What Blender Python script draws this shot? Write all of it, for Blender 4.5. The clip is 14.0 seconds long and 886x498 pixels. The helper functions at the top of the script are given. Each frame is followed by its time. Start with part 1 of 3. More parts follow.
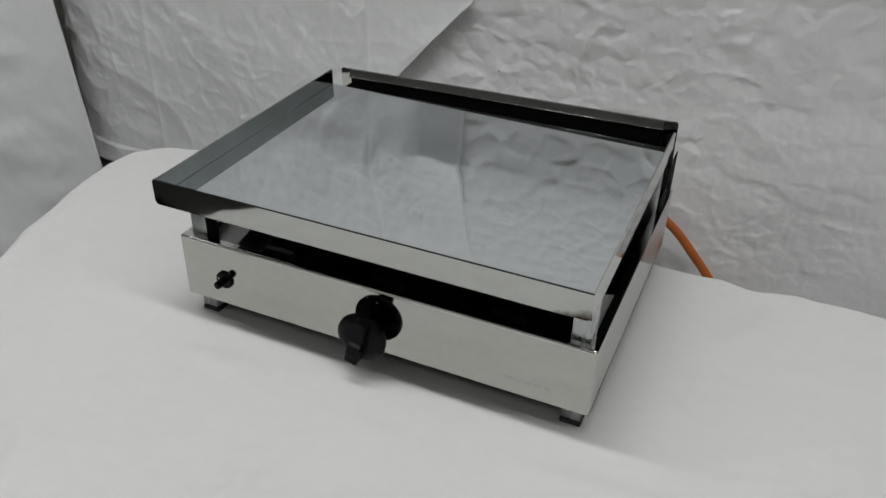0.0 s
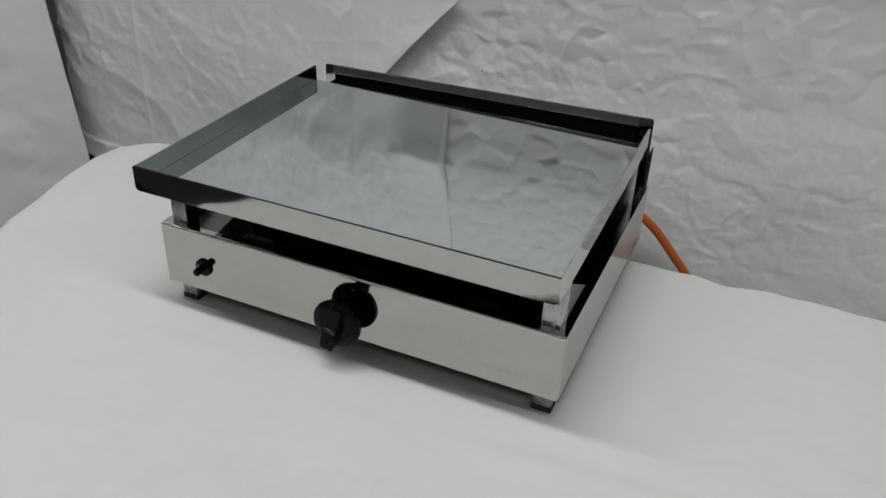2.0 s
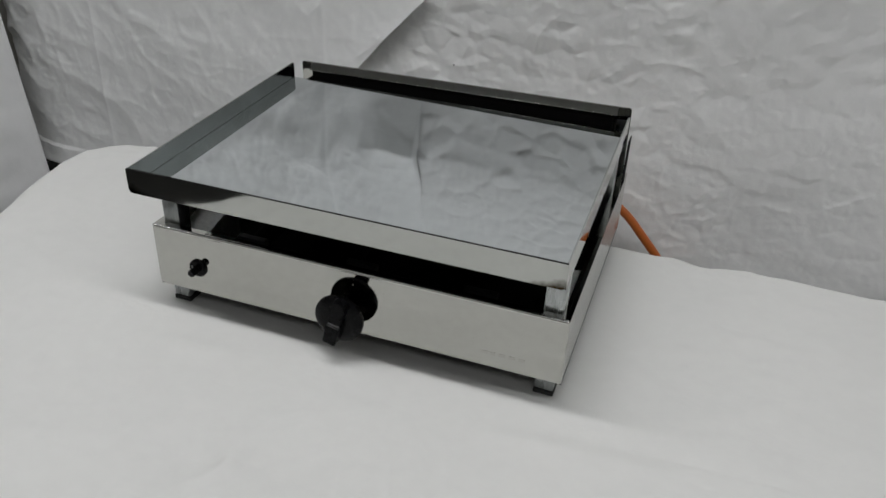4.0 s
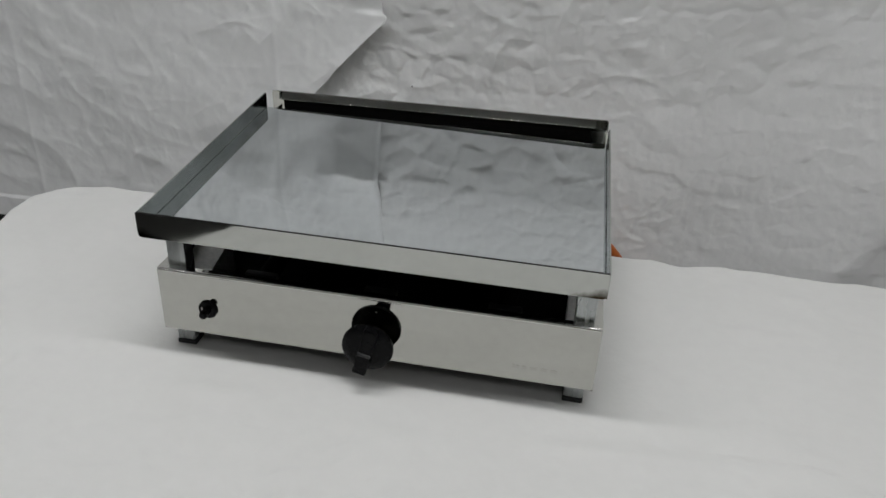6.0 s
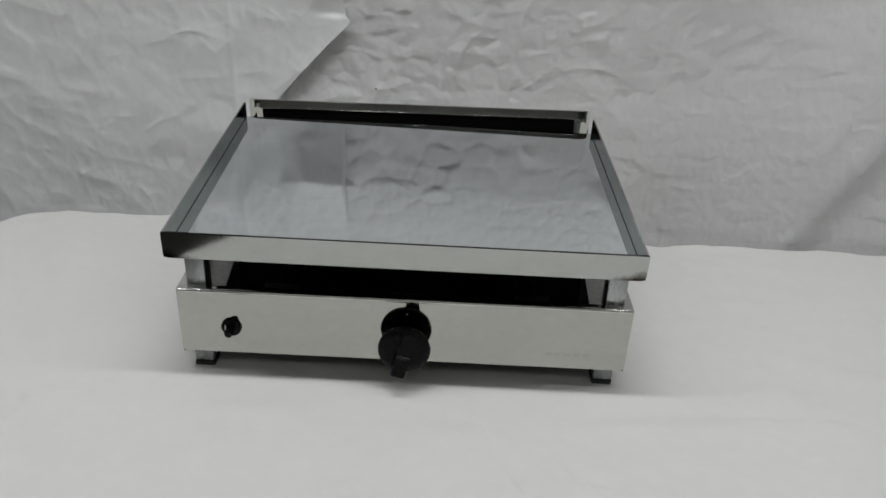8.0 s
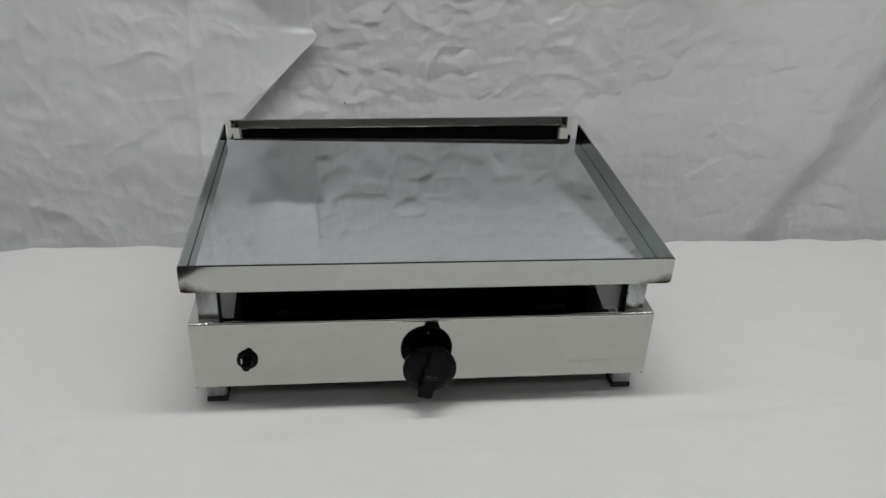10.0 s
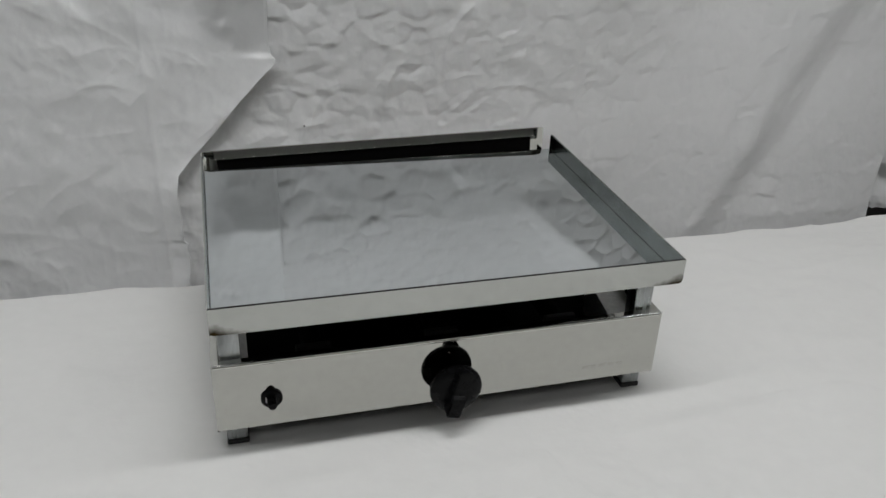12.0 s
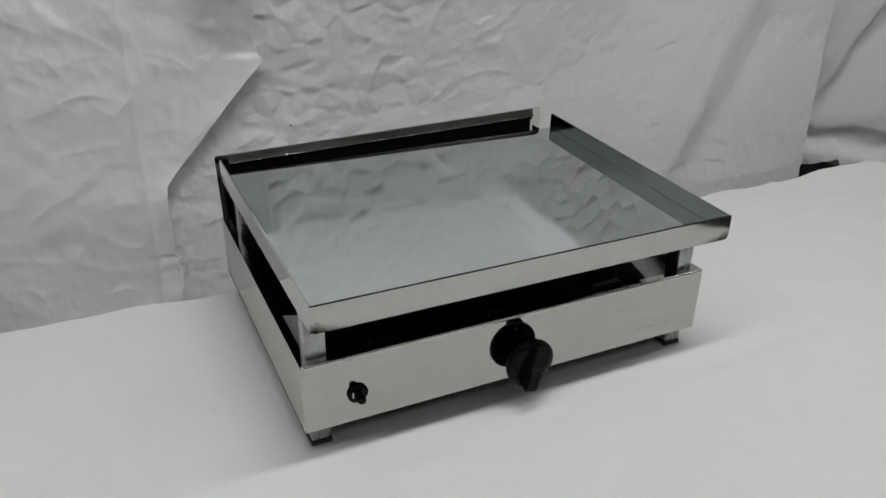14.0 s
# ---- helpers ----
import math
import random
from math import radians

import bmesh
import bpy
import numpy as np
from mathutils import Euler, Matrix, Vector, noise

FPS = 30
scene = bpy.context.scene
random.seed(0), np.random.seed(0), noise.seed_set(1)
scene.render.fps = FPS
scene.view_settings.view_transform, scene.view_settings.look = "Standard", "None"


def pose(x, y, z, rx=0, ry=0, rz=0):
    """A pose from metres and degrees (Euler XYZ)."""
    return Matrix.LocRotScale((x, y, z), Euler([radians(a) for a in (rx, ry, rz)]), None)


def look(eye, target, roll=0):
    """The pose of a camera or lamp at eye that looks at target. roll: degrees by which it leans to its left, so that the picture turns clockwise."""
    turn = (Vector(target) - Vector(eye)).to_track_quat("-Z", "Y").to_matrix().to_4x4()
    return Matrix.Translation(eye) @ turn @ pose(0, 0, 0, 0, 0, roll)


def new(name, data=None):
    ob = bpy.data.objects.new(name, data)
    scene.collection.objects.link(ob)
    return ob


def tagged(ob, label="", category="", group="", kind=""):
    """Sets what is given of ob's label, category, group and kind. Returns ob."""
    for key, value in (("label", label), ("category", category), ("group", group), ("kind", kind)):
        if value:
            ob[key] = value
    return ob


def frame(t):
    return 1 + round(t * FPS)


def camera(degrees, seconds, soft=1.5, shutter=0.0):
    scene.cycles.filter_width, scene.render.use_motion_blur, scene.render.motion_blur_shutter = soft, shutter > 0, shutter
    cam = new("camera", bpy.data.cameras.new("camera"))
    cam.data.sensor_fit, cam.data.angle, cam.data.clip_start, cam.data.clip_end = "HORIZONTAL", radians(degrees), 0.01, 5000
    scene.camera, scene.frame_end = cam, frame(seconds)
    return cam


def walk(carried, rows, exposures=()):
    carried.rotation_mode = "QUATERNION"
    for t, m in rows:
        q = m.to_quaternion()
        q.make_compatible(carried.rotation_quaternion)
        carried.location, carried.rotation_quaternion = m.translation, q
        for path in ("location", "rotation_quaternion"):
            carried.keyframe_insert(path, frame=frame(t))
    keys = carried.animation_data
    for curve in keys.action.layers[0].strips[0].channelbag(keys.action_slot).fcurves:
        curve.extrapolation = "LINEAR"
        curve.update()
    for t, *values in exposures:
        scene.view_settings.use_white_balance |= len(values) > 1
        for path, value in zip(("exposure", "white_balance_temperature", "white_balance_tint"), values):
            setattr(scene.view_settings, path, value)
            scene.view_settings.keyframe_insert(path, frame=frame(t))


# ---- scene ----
cam = camera(57.6, 14.0, soft=1.5)
PATH = [
    (0, (0.394, -0.689, 0.666), (-0.284, 0.873, -0.384), 1.6),
    (0.5, (0.384, -0.697, 0.66), (-0.274, 0.874, -0.39), 1.7),
    (1, (0.387, -0.702, 0.651), (-0.267, 0.873, -0.393), 1.6),
    (1.5, (0.407, -0.705, 0.658), (-0.256, 0.866, -0.387), 1.8),
    (2, (0.429, -0.704, 0.651), (-0.246, 0.876, -0.374), 2.4),
    (2.2, (0.428, -0.706, 0.651), (-0.236, 0.881, -0.369), 2.8),
    (4.3, (0.339, -0.76, 0.655), (-0.152, 0.883, -0.376), 2.8),
    (4.5, (0.313, -0.77, 0.652), (-0.139, 0.887, -0.373), 2.9),
    (5, (0.256, -0.797, 0.651), (-0.105, 0.888, -0.366), 2.7),
    (5.5, (0.226, -0.803, 0.652), (-0.082, 0.899, -0.353), 2.5),
    (6, (0.207, -0.798, 0.66), (-0.057, 0.922, -0.325), 3.1),
    (6.5, (0.2, -0.789, 0.664), (-0.035, 0.947, -0.3), 3.6),
    (7, (0.151, -0.803, 0.661), (-0.001, 0.944, -0.302), 4.1),
    (7.5, (0.08, -0.816, 0.655), (0.029, 0.934, -0.313), 3.8),
    (8, (0.035, -0.824, 0.653), (0.05, 0.925, -0.318), 3.1),
    (8.5, (0.004, -0.822, 0.65), (0.07, 0.931, -0.311), 2.6),
    (8.7, (-0.009, -0.818, 0.649), (0.08, 0.939, -0.304), 2.6),
    (10.8, (-0.172, -0.795, 0.652), (0.188, 0.927, -0.3), 2.5),
    (11, (-0.197, -0.794, 0.65), (0.204, 0.919, -0.301), 2.4),
    (11.5, (-0.223, -0.783, 0.649), (0.228, 0.923, -0.291), 2.0),
    (12, (-0.235, -0.77, 0.66), (0.252, 0.937, -0.262), 2.1),
    (12.5, (-0.263, -0.75, 0.655), (0.266, 0.947, -0.263), 1.4),
    (13, (-0.356, -0.724, 0.644), (0.288, 0.932, -0.273), 1.0),
    (13.5, (-0.421, -0.712, 0.645), (0.302, 0.908, -0.279), 0.9),
    (14, (-0.446, -0.714, 0.643), (0.312, 0.892, -0.277), 0.8),
]
walk(cam, [(t, look(eye, target, roll)) for t, eye, target, roll in PATH])

# ---- world, lamps, exposure ----
world = bpy.data.worlds.new("room_world")
world.use_nodes = True
world.node_tree.nodes["Background"].inputs[0].default_value = (0.5, 0.52, 0.55, 1)
world.node_tree.nodes["Background"].inputs[1].default_value = 0.02
scene.world = world
scene.view_settings.exposure = 0.0

FLOOR_Z, CEIL_Z = -0.76, 1.95


def overhead_light(x, y, sx, sy, watts):
    data = bpy.data.lights.new("unseen_light", "AREA")
    data.shape, data.size, data.size_y, data.energy = "RECTANGLE", sx, sy, watts
    data.color = (0.99, 0.995, 1.0)
    ob = new("unseen_light", data)
    ob.matrix_world = look((x, y, CEIL_Z - 0.03), (x, y + 0.0001, -5))
    return ob


# Unseen overhead line of light, placed by the knob's and tray's shadows.
overhead_light(-0.02, -0.29, 0.70, 0.08, 7.7)
overhead_light(0.10, -0.31, 3.00, 0.08, 16.2)
# Fill lights added to brighten both ends of the backdrop.
overhead_light(-2.05, -0.31, 0.9, 0.08, 2.6)
overhead_light(2.25, -0.31, 0.9, 0.08, 4.2)
# Broad fill added in front to lift the backdrop's upright face.
overhead_light(0.10, -1.60, 5.2, 0.7, 7.6)


# ---- materials ----
def material(name, color, rough=0.5, metal=0.0, vary=0.0, scale=20.0, bump=0.0, bump_scale=60.0, coord="Object",
             rough_vary=0.0, spec=0.5, stretch=(1, 1, 1), dirt=None):
    """A principled material: colour varied at two scales, roughness varied, fine relief."""
    mat = bpy.data.materials.new(name)
    mat.use_nodes = True
    nt = mat.node_tree
    n, link = nt.nodes, nt.links.new
    bsdf = n["Principled BSDF"]
    bsdf.inputs["Roughness"].default_value = rough
    bsdf.inputs["Metallic"].default_value = metal
    bsdf.inputs["Specular IOR Level"].default_value = spec
    tc = n.new("ShaderNodeTexCoord")
    mp = n.new("ShaderNodeMapping")
    mp.inputs["Scale"].default_value = stretch
    link(tc.outputs[coord], mp.inputs[0])

    def noise_node(s, detail=4.0):
        t = n.new("ShaderNodeTexNoise")
        t.inputs["Scale"].default_value = s
        t.inputs["Detail"].default_value = detail
        link(mp.outputs[0], t.inputs["Vector"])
        return t

    big, small = noise_node(scale), noise_node(scale * 9)
    add = n.new("ShaderNodeMath")
    add.operation = "ADD"
    link(big.outputs[0], add.inputs[0])
    link(small.outputs[0], add.inputs[1])
    ramp = n.new("ShaderNodeMapRange")
    ramp.inputs["From Min"].default_value, ramp.inputs["From Max"].default_value = 0.7, 1.3
    ramp.inputs["To Min"].default_value, ramp.inputs["To Max"].default_value = 1 - vary, 1 + vary
    link(add.outputs[0], ramp.inputs["Value"])
    mul = n.new("ShaderNodeVectorMath")
    mul.operation = "SCALE"
    mul.inputs[0].default_value = color
    link(ramp.outputs[0], mul.inputs["Scale"])
    link(mul.outputs[0], bsdf.inputs["Base Color"])
    if rough_vary:
        rr = n.new("ShaderNodeMapRange")
        rr.inputs["From Min"].default_value, rr.inputs["From Max"].default_value = 0.35, 0.65
        rr.inputs["To Min"].default_value, rr.inputs["To Max"].default_value = max(0.0, rough - rough_vary), rough + rough_vary
        link(big.outputs[0], rr.inputs["Value"])
        link(rr.outputs[0], bsdf.inputs["Roughness"])
    if bump:
        b = n.new("ShaderNodeBump")
        b.inputs["Strength"].default_value = 1.0
        b.inputs["Distance"].default_value = bump
        bn = noise_node(bump_scale, 5.0)
        link(bn.outputs[0], b.inputs["Height"])
        link(b.outputs[0], bsdf.inputs["Normal"])
    return mat


# Darker than the tray steel: the rims' dark inner reflection, put into colour.
DIM_INNER = material("dim_rim_reflection", (0.30, 0.326, 0.322), 0.10, 1.0, 0.10, 14, 0.00006, 30, rough_vary=0.04)
STEEL = material("polished_stainless", (0.495, 0.495, 0.463), 0.06, 1.0, 0.03, 9, 0.00004, 14, rough_vary=0.03)
STEEL_SIDE = material("satin_stainless", (0.50, 0.50, 0.47), 0.17, 1.0, 0.04, 9, 0.00005, 20, rough_vary=0.04)
# Lighter than the panel steel, so the edge's highlight sits partly in the colour.
FOLD = material("highlight_fold", (0.66, 0.66, 0.63), 0.20, 1.0, 0.05, 20, 0.00004, 40, rough_vary=0.04)
PLATE = material("chromed_plate", (0.555, 0.58, 0.588), 0.05, 1.0, 0.03, 6, 0.00005, 9, rough_vary=0.03)
GALV = material("galvanised_tube", (0.44, 0.46, 0.46), 0.30, 1.0, 0.14, 40, 0.0001, 90, rough_vary=0.08, stretch=(1, 1, 0.2))
# Colour stands for deep shade in the gutter gap and round the burners.
DEEP_SHADE = material("deep_shade_black", (0.003, 0.003, 0.003), 0.9, 0.0, 0.3, 30, 0.0003, 80, spec=0.05)
# Near-black puts the shade inside the housing into the colour.
INNER_SHADE = material("inner_shade_black", (0.004, 0.004, 0.004), 0.8, 0.0, 0.3, 30, 0.0003, 80, spec=0.1)
BRACKET = material("bracket_steel", (0.030, 0.030, 0.032), 0.45, 0.5, 0.2, 40)
BAKELITE = material("black_bakelite", (0.004, 0.004, 0.0045), 0.26, 0.0, 0.2, 60, 0.00006, 200, rough_vary=0.06, spec=0.10)
RUBBER = material("black_rubber", (0.015, 0.015, 0.015), 0.7, 0.0, 0.2, 60)
DOT = material("white_dot_and_glint", (0.8, 0.8, 0.8), 0.4)
ENGRAVE = material("faint_engraving", (0.47, 0.47, 0.44), 0.12, 1.0)
# Dull cut edge of the front rim; also colours the shade strips below the sides.
EDGE = material("cut_edge_and_gap_shade", (0.018, 0.018, 0.018), 0.6, 0.3, 0.2, 80, spec=0.2)
SHELF = material("brushed_steel_shelf", (0.86, 0.86, 0.83), 0.5, 0.15, 0.12, 20, 0.0002, 70, rough_vary=0.1)
HOSE = material("orange_rubber", (0.43, 0.108, 0.018), 0.45, 0.0, 0.12, 40, 0.0002, 160, rough_vary=0.08)
BRASS = material("brass_fitting", (0.45, 0.30, 0.12), 0.3, 1.0, 0.1, 60)
CLOTH = material("white_tablecloth", (0.760, 0.758, 0.740), 0.9, 0.0, 0.015, 6, 0.0004, 120, spec=0.1)
PAPER = material("quilted_paper", (0.842, 0.842, 0.842), 0.75, 0.0, 0.02, 5, 0.0015, 45, spec=0.2)
PAPER_S = material("crinkled_paper", (0.868, 0.872, 0.874), 0.75, 0.0, 0.02, 5, 0.0009, 35, spec=0.2)
WALL = material("grey_wall_paint", (0.50, 0.495, 0.46), 0.9, 0.0, 0.06, 3, 0.001, 80)
WALL_S = material("unseen_wall_dark", (0.27, 0.27, 0.235), 0.9, 0.0, 0.06, 3, 0.001, 80)
CEIL = material("grey_ceiling", (0.38, 0.385, 0.39), 0.9, 0.0, 0.05, 3, 0.001, 80)
FLOOR = material("dark_floor", (0.035, 0.034, 0.033), 0.6, 0.0, 0.2, 4, 0.0005, 60)


def heat_tint(mat):
    """Straw and brown heat stain round the lower front corners of the tray."""
    nt = mat.node_tree
    n, link = nt.nodes, nt.links.new
    bsdf = n["Principled BSDF"]
    src = bsdf.inputs["Base Color"].links[0].from_socket
    tc = n.new("ShaderNodeTexCoord")
    sep = n.new("ShaderNodeSeparateXYZ")
    link(tc.outputs["Object"], sep.inputs[0])

    def math_node(op, a, b):
        m = n.new("ShaderNodeMath")
        m.operation = op
        for i, v in enumerate((a, b)):
            if v is None:
                continue
            if isinstance(v, (int, float)):
                m.inputs[i].default_value = v
            else:
                link(v, m.inputs[i])
        return m.outputs[0]

    dx = math_node("SUBTRACT", 0.268, math_node("ABSOLUTE", sep.outputs[0], None))
    dz = math_node("SUBTRACT", sep.outputs[2], 0.187)
    dy = math_node("ADD", sep.outputs[1], 0.037)
    wob = n.new("ShaderNodeTexNoise")
    wob.inputs["Scale"].default_value = 120
    link(tc.outputs["Object"], wob.inputs["Vector"])
    dist = math_node("ADD", math_node("ADD", math_node("MULTIPLY", math_node("ABSOLUTE", dx, None), 0.45),
                                      math_node("MULTIPLY", dz, 1.3)), math_node("MULTIPLY", math_node("ABSOLUTE", dy, None), 0.8))
    dist = math_node("ADD", dist, math_node("MULTIPLY", math_node("SUBTRACT", wob.outputs[0], 0.5), 0.012))
    mr = n.new("ShaderNodeMapRange")
    mr.inputs["From Min"].default_value, mr.inputs["From Max"].default_value = 0.005, 0.019
    mr.inputs["To Min"].default_value, mr.inputs["To Max"].default_value = 1.0, 0.0
    link(dist, mr.inputs["Value"])
    mix = n.new("ShaderNodeMix")
    mix.data_type = "RGBA"
    link(mr.outputs[0], mix.inputs["Factor"])
    link(src, mix.inputs["A"])
    mix.inputs["B"].default_value = (0.030, 0.020, 0.007, 1)
    link(mix.outputs["Result"], bsdf.inputs["Base Color"])


TRAY_STEEL = material("tray_stainless", (0.50, 0.51, 0.485), 0.06, 1.0, 0.03, 9, 0.00004, 14, rough_vary=0.03)
heat_tint(TRAY_STEEL)


# ---- mesh helpers ----
def part(name, bm, mat, parent=None, label="", smooth=False):
    """Links a bmesh as one mesh object, under a thing or a part."""
    me = bpy.data.meshes.new(name)
    bmesh.ops.recalc_face_normals(bm, faces=bm.faces[:])
    bm.to_mesh(me)
    bm.free()
    me.materials.append(mat)
    if smooth:
        me.shade_smooth()
        me.set_sharp_from_angle(angle=radians(35))
    ob = new(name, me)
    if parent is not None:
        ob.parent = parent
    if label:
        tagged(ob, label)
    return ob


def box(bm, x0, x1, y0, y1, z0, z1, bevel=0.0, segments=2):
    made = bmesh.ops.create_cube(bm, size=1.0)["verts"]
    for v in made:
        v.co = Vector(((x0 + x1) / 2 + v.co.x * (x1 - x0), (y0 + y1) / 2 + v.co.y * (y1 - y0), (z0 + z1) / 2 + v.co.z * (z1 - z0)))
    if bevel:
        edges = list({e for v in made for e in v.link_edges})
        bmesh.ops.bevel(bm, geom=edges, offset=bevel, segments=segments, affect="EDGES", profile=0.5)
    return bm


def boxed(*args, **kw):
    return box(bmesh.new(), *args, **kw)


def prism(bm, outline, axis, lo, hi):
    """A flat outline of (a, b) pairs, drawn out along an axis from lo to hi. The pairs are (y, z), (x, z) or (x, y)."""
    def at(a, b, c):
        return {"x": (c, a, b), "y": (a, c, b), "z": (a, b, c)}[axis]
    low = [bm.verts.new(at(a, b, lo)) for a, b in outline]
    high = [bm.verts.new(at(a, b, hi)) for a, b in outline]
    bm.faces.new(low)
    bm.faces.new(high[::-1])
    for i in range(len(low)):
        j = (i + 1) % len(low)
        bm.faces.new((low[i], high[i], high[j], low[j]))
    return bm


def rounded(x0, x1, z0, z1, r, corners="1111", n=6):
    """A rectangle's outline; corners (low-left, low-right, high-right, high-left) marked 1 are rounded."""
    pts = []
    for flag, cx, cz, start, px, pz in ((corners[0], x0 + r, z0 + r, 180, x0, z0), (corners[1], x1 - r, z0 + r, 270, x1, z0),
                                        (corners[2], x1 - r, z1 - r, 0, x1, z1), (corners[3], x0 + r, z1 - r, 90, x0, z1)):
        if flag == "1":
            for k in range(n + 1):
                a = radians(start + 90 * k / n)
                pts.append((cx + r * math.cos(a), cz + r * math.sin(a)))
        else:
            pts.append((px, pz))
    return pts


def lathe(bm, profile, origin, axis, n=40):
    """Turns (radius, distance) pairs round an axis."""
    axis = Vector(axis).normalized()
    side = axis.orthogonal().normalized()
    up = axis.cross(side)
    rings = []
    for r, d in profile:
        rings.append([bm.verts.new(Vector(origin) + axis * d + (side * math.cos(2 * math.pi * k / n) + up * math.sin(2 * math.pi * k / n)) * r) for k in range(n)])
    for a, b in zip(rings, rings[1:]):
        for k in range(n):
            bm.faces.new((a[k], a[(k + 1) % n], b[(k + 1) % n], b[k]))
    bm.faces.new(rings[0][::-1])
    bm.faces.new(rings[-1])
    return bm


def tube(bm, points, r, n=14, sub=10):
    """A round tube along a smooth line through the points."""
    pts = [Vector(p) for p in points]
    pts = [pts[0] * 2 - pts[1]] + pts + [pts[-1] * 2 - pts[-2]]
    line = []
    for i in range(1, len(pts) - 2):
        p0, p1, p2, p3 = pts[i - 1:i + 3]
        for k in range(sub):
            t = k / sub
            line.append(0.5 * ((2 * p1) + (p2 - p0) * t + (2 * p0 - 5 * p1 + 4 * p2 - p3) * t * t + (3 * p1 - p0 - 3 * p2 + p3) * t ** 3))
    line.append(pts[-2])
    rings, side = [], None
    for i, p in enumerate(line):
        d = (line[min(i + 1, len(line) - 1)] - line[max(i - 1, 0)]).normalized()
        side = d.orthogonal().normalized() if side is None else (side - d * side.dot(d)).normalized()
        up = d.cross(side)
        rings.append([bm.verts.new(p + (side * math.cos(2 * math.pi * k / n) + up * math.sin(2 * math.pi * k / n)) * r) for k in range(n)])
    for a, b in zip(rings, rings[1:]):
        for k in range(n):
            bm.faces.new((a[k], a[(k + 1) % n], b[(k + 1) % n], b[k]))
    bm.faces.new(rings[0][::-1])
    bm.faces.new(rings[-1])
    return bm


# smooth random relief, for cloth and paper
TABLE = np.random.RandomState(7).rand(64, 64)


def soft_noise(x, y, s, seed=0):
    """Smooth value noise in -1..1; s: metres to one cell."""
    x, y = np.asarray(x) / s + 17.3 * seed + 500, np.asarray(y) / s + 31.7 * seed + 500
    i, j = np.floor(x).astype(int), np.floor(y).astype(int)
    u, v = x - i, y - j
    u, v = u * u * u * (u * (6 * u - 15) + 10), v * v * v * (v * (6 * v - 15) + 10)
    def at(a, b):
        return TABLE[a % 64, b % 64]
    low = at(i, j) * (1 - u) + at(i + 1, j) * u
    high = at(i, j + 1) * (1 - u) + at(i + 1, j + 1) * u
    return 2 * (low * (1 - v) + high * v) - 1


def crumple(x, y, s, seed=0, octaves=3):
    """Sharp-creased relief, about -0.5..1."""
    total, gain, out = 0.0, 1.0, 0.0
    for k in range(octaves):
        c, w = math.cos(1.1 * k + seed), math.sin(1.1 * k + seed)
        a, b = c * x - w * y, w * x + c * y
        wx = a + 0.4 * s * soft_noise(a, b, s * 1.3, seed + 11 + k)
        wy = b + 0.4 * s * soft_noise(a, b, s * 1.3, seed + 23 + k)
        out = out + gain * (1 - 2 * np.abs(soft_noise(wx, wy, s, seed + k)))
        total += gain
        s, gain = s * 0.52, gain * 0.5
    return out / total


def sheet(name, px, py, pz, mat, thick=0.0):
    """A hanging or lying sheet from arrays of x, y and z (rows by columns)."""
    rows, cols = px.shape
    verts = np.stack([px, py, pz], -1).reshape(-1, 3)
    idx = np.arange(rows * cols).reshape(rows, cols)
    faces = np.stack([idx[:-1, :-1], idx[:-1, 1:], idx[1:, 1:], idx[1:, :-1]], -1).reshape(-1, 4)
    me = bpy.data.meshes.new(name)
    me.from_pydata(verts.tolist(), [], faces.tolist())
    me.materials.append(mat)
    me.shade_smooth()
    ob = new(name, me)
    if thick:
        mod = ob.modifiers.new("thickness", "SOLIDIFY")
        mod.thickness, mod.offset = thick, 0.0
    return ob


# ---- room shell ----
def room():
    x0, x1, y0, y1 = -2.6, 2.8, -3.2, 1.9
    floor = part("floor", boxed(x0, x1, y0, y1, FLOOR_Z - 0.1, FLOOR_Z), FLOOR)
    tagged(floor, "dark floor of the dim room", "floor", kind="structure")
    ceiling = part("ceiling", boxed(x0, x1, y0, y1, CEIL_Z, CEIL_Z + 0.1), CEIL)
    tagged(ceiling, "dim grey ceiling above the table", "ceiling", kind="structure")
    for name, b in (("wall_north", (x0, x1, y1, y1 + 0.1)), ("wall_south", (x0, x1, y0 - 0.1, y0)),
                    ("wall_west", (x0 - 0.1, x0, y0, y1)), ("wall_east", (x1, x1 + 0.1, y0, y1))):
        # south wall is out of view, darkened for what the splash sheet reflects
        w = part(name, boxed(*b, FLOOR_Z, CEIL_Z), WALL_S if name == "wall_south" else WALL)
        tagged(w, "plain dim grey wall of the room", "wall", kind="structure")


room()


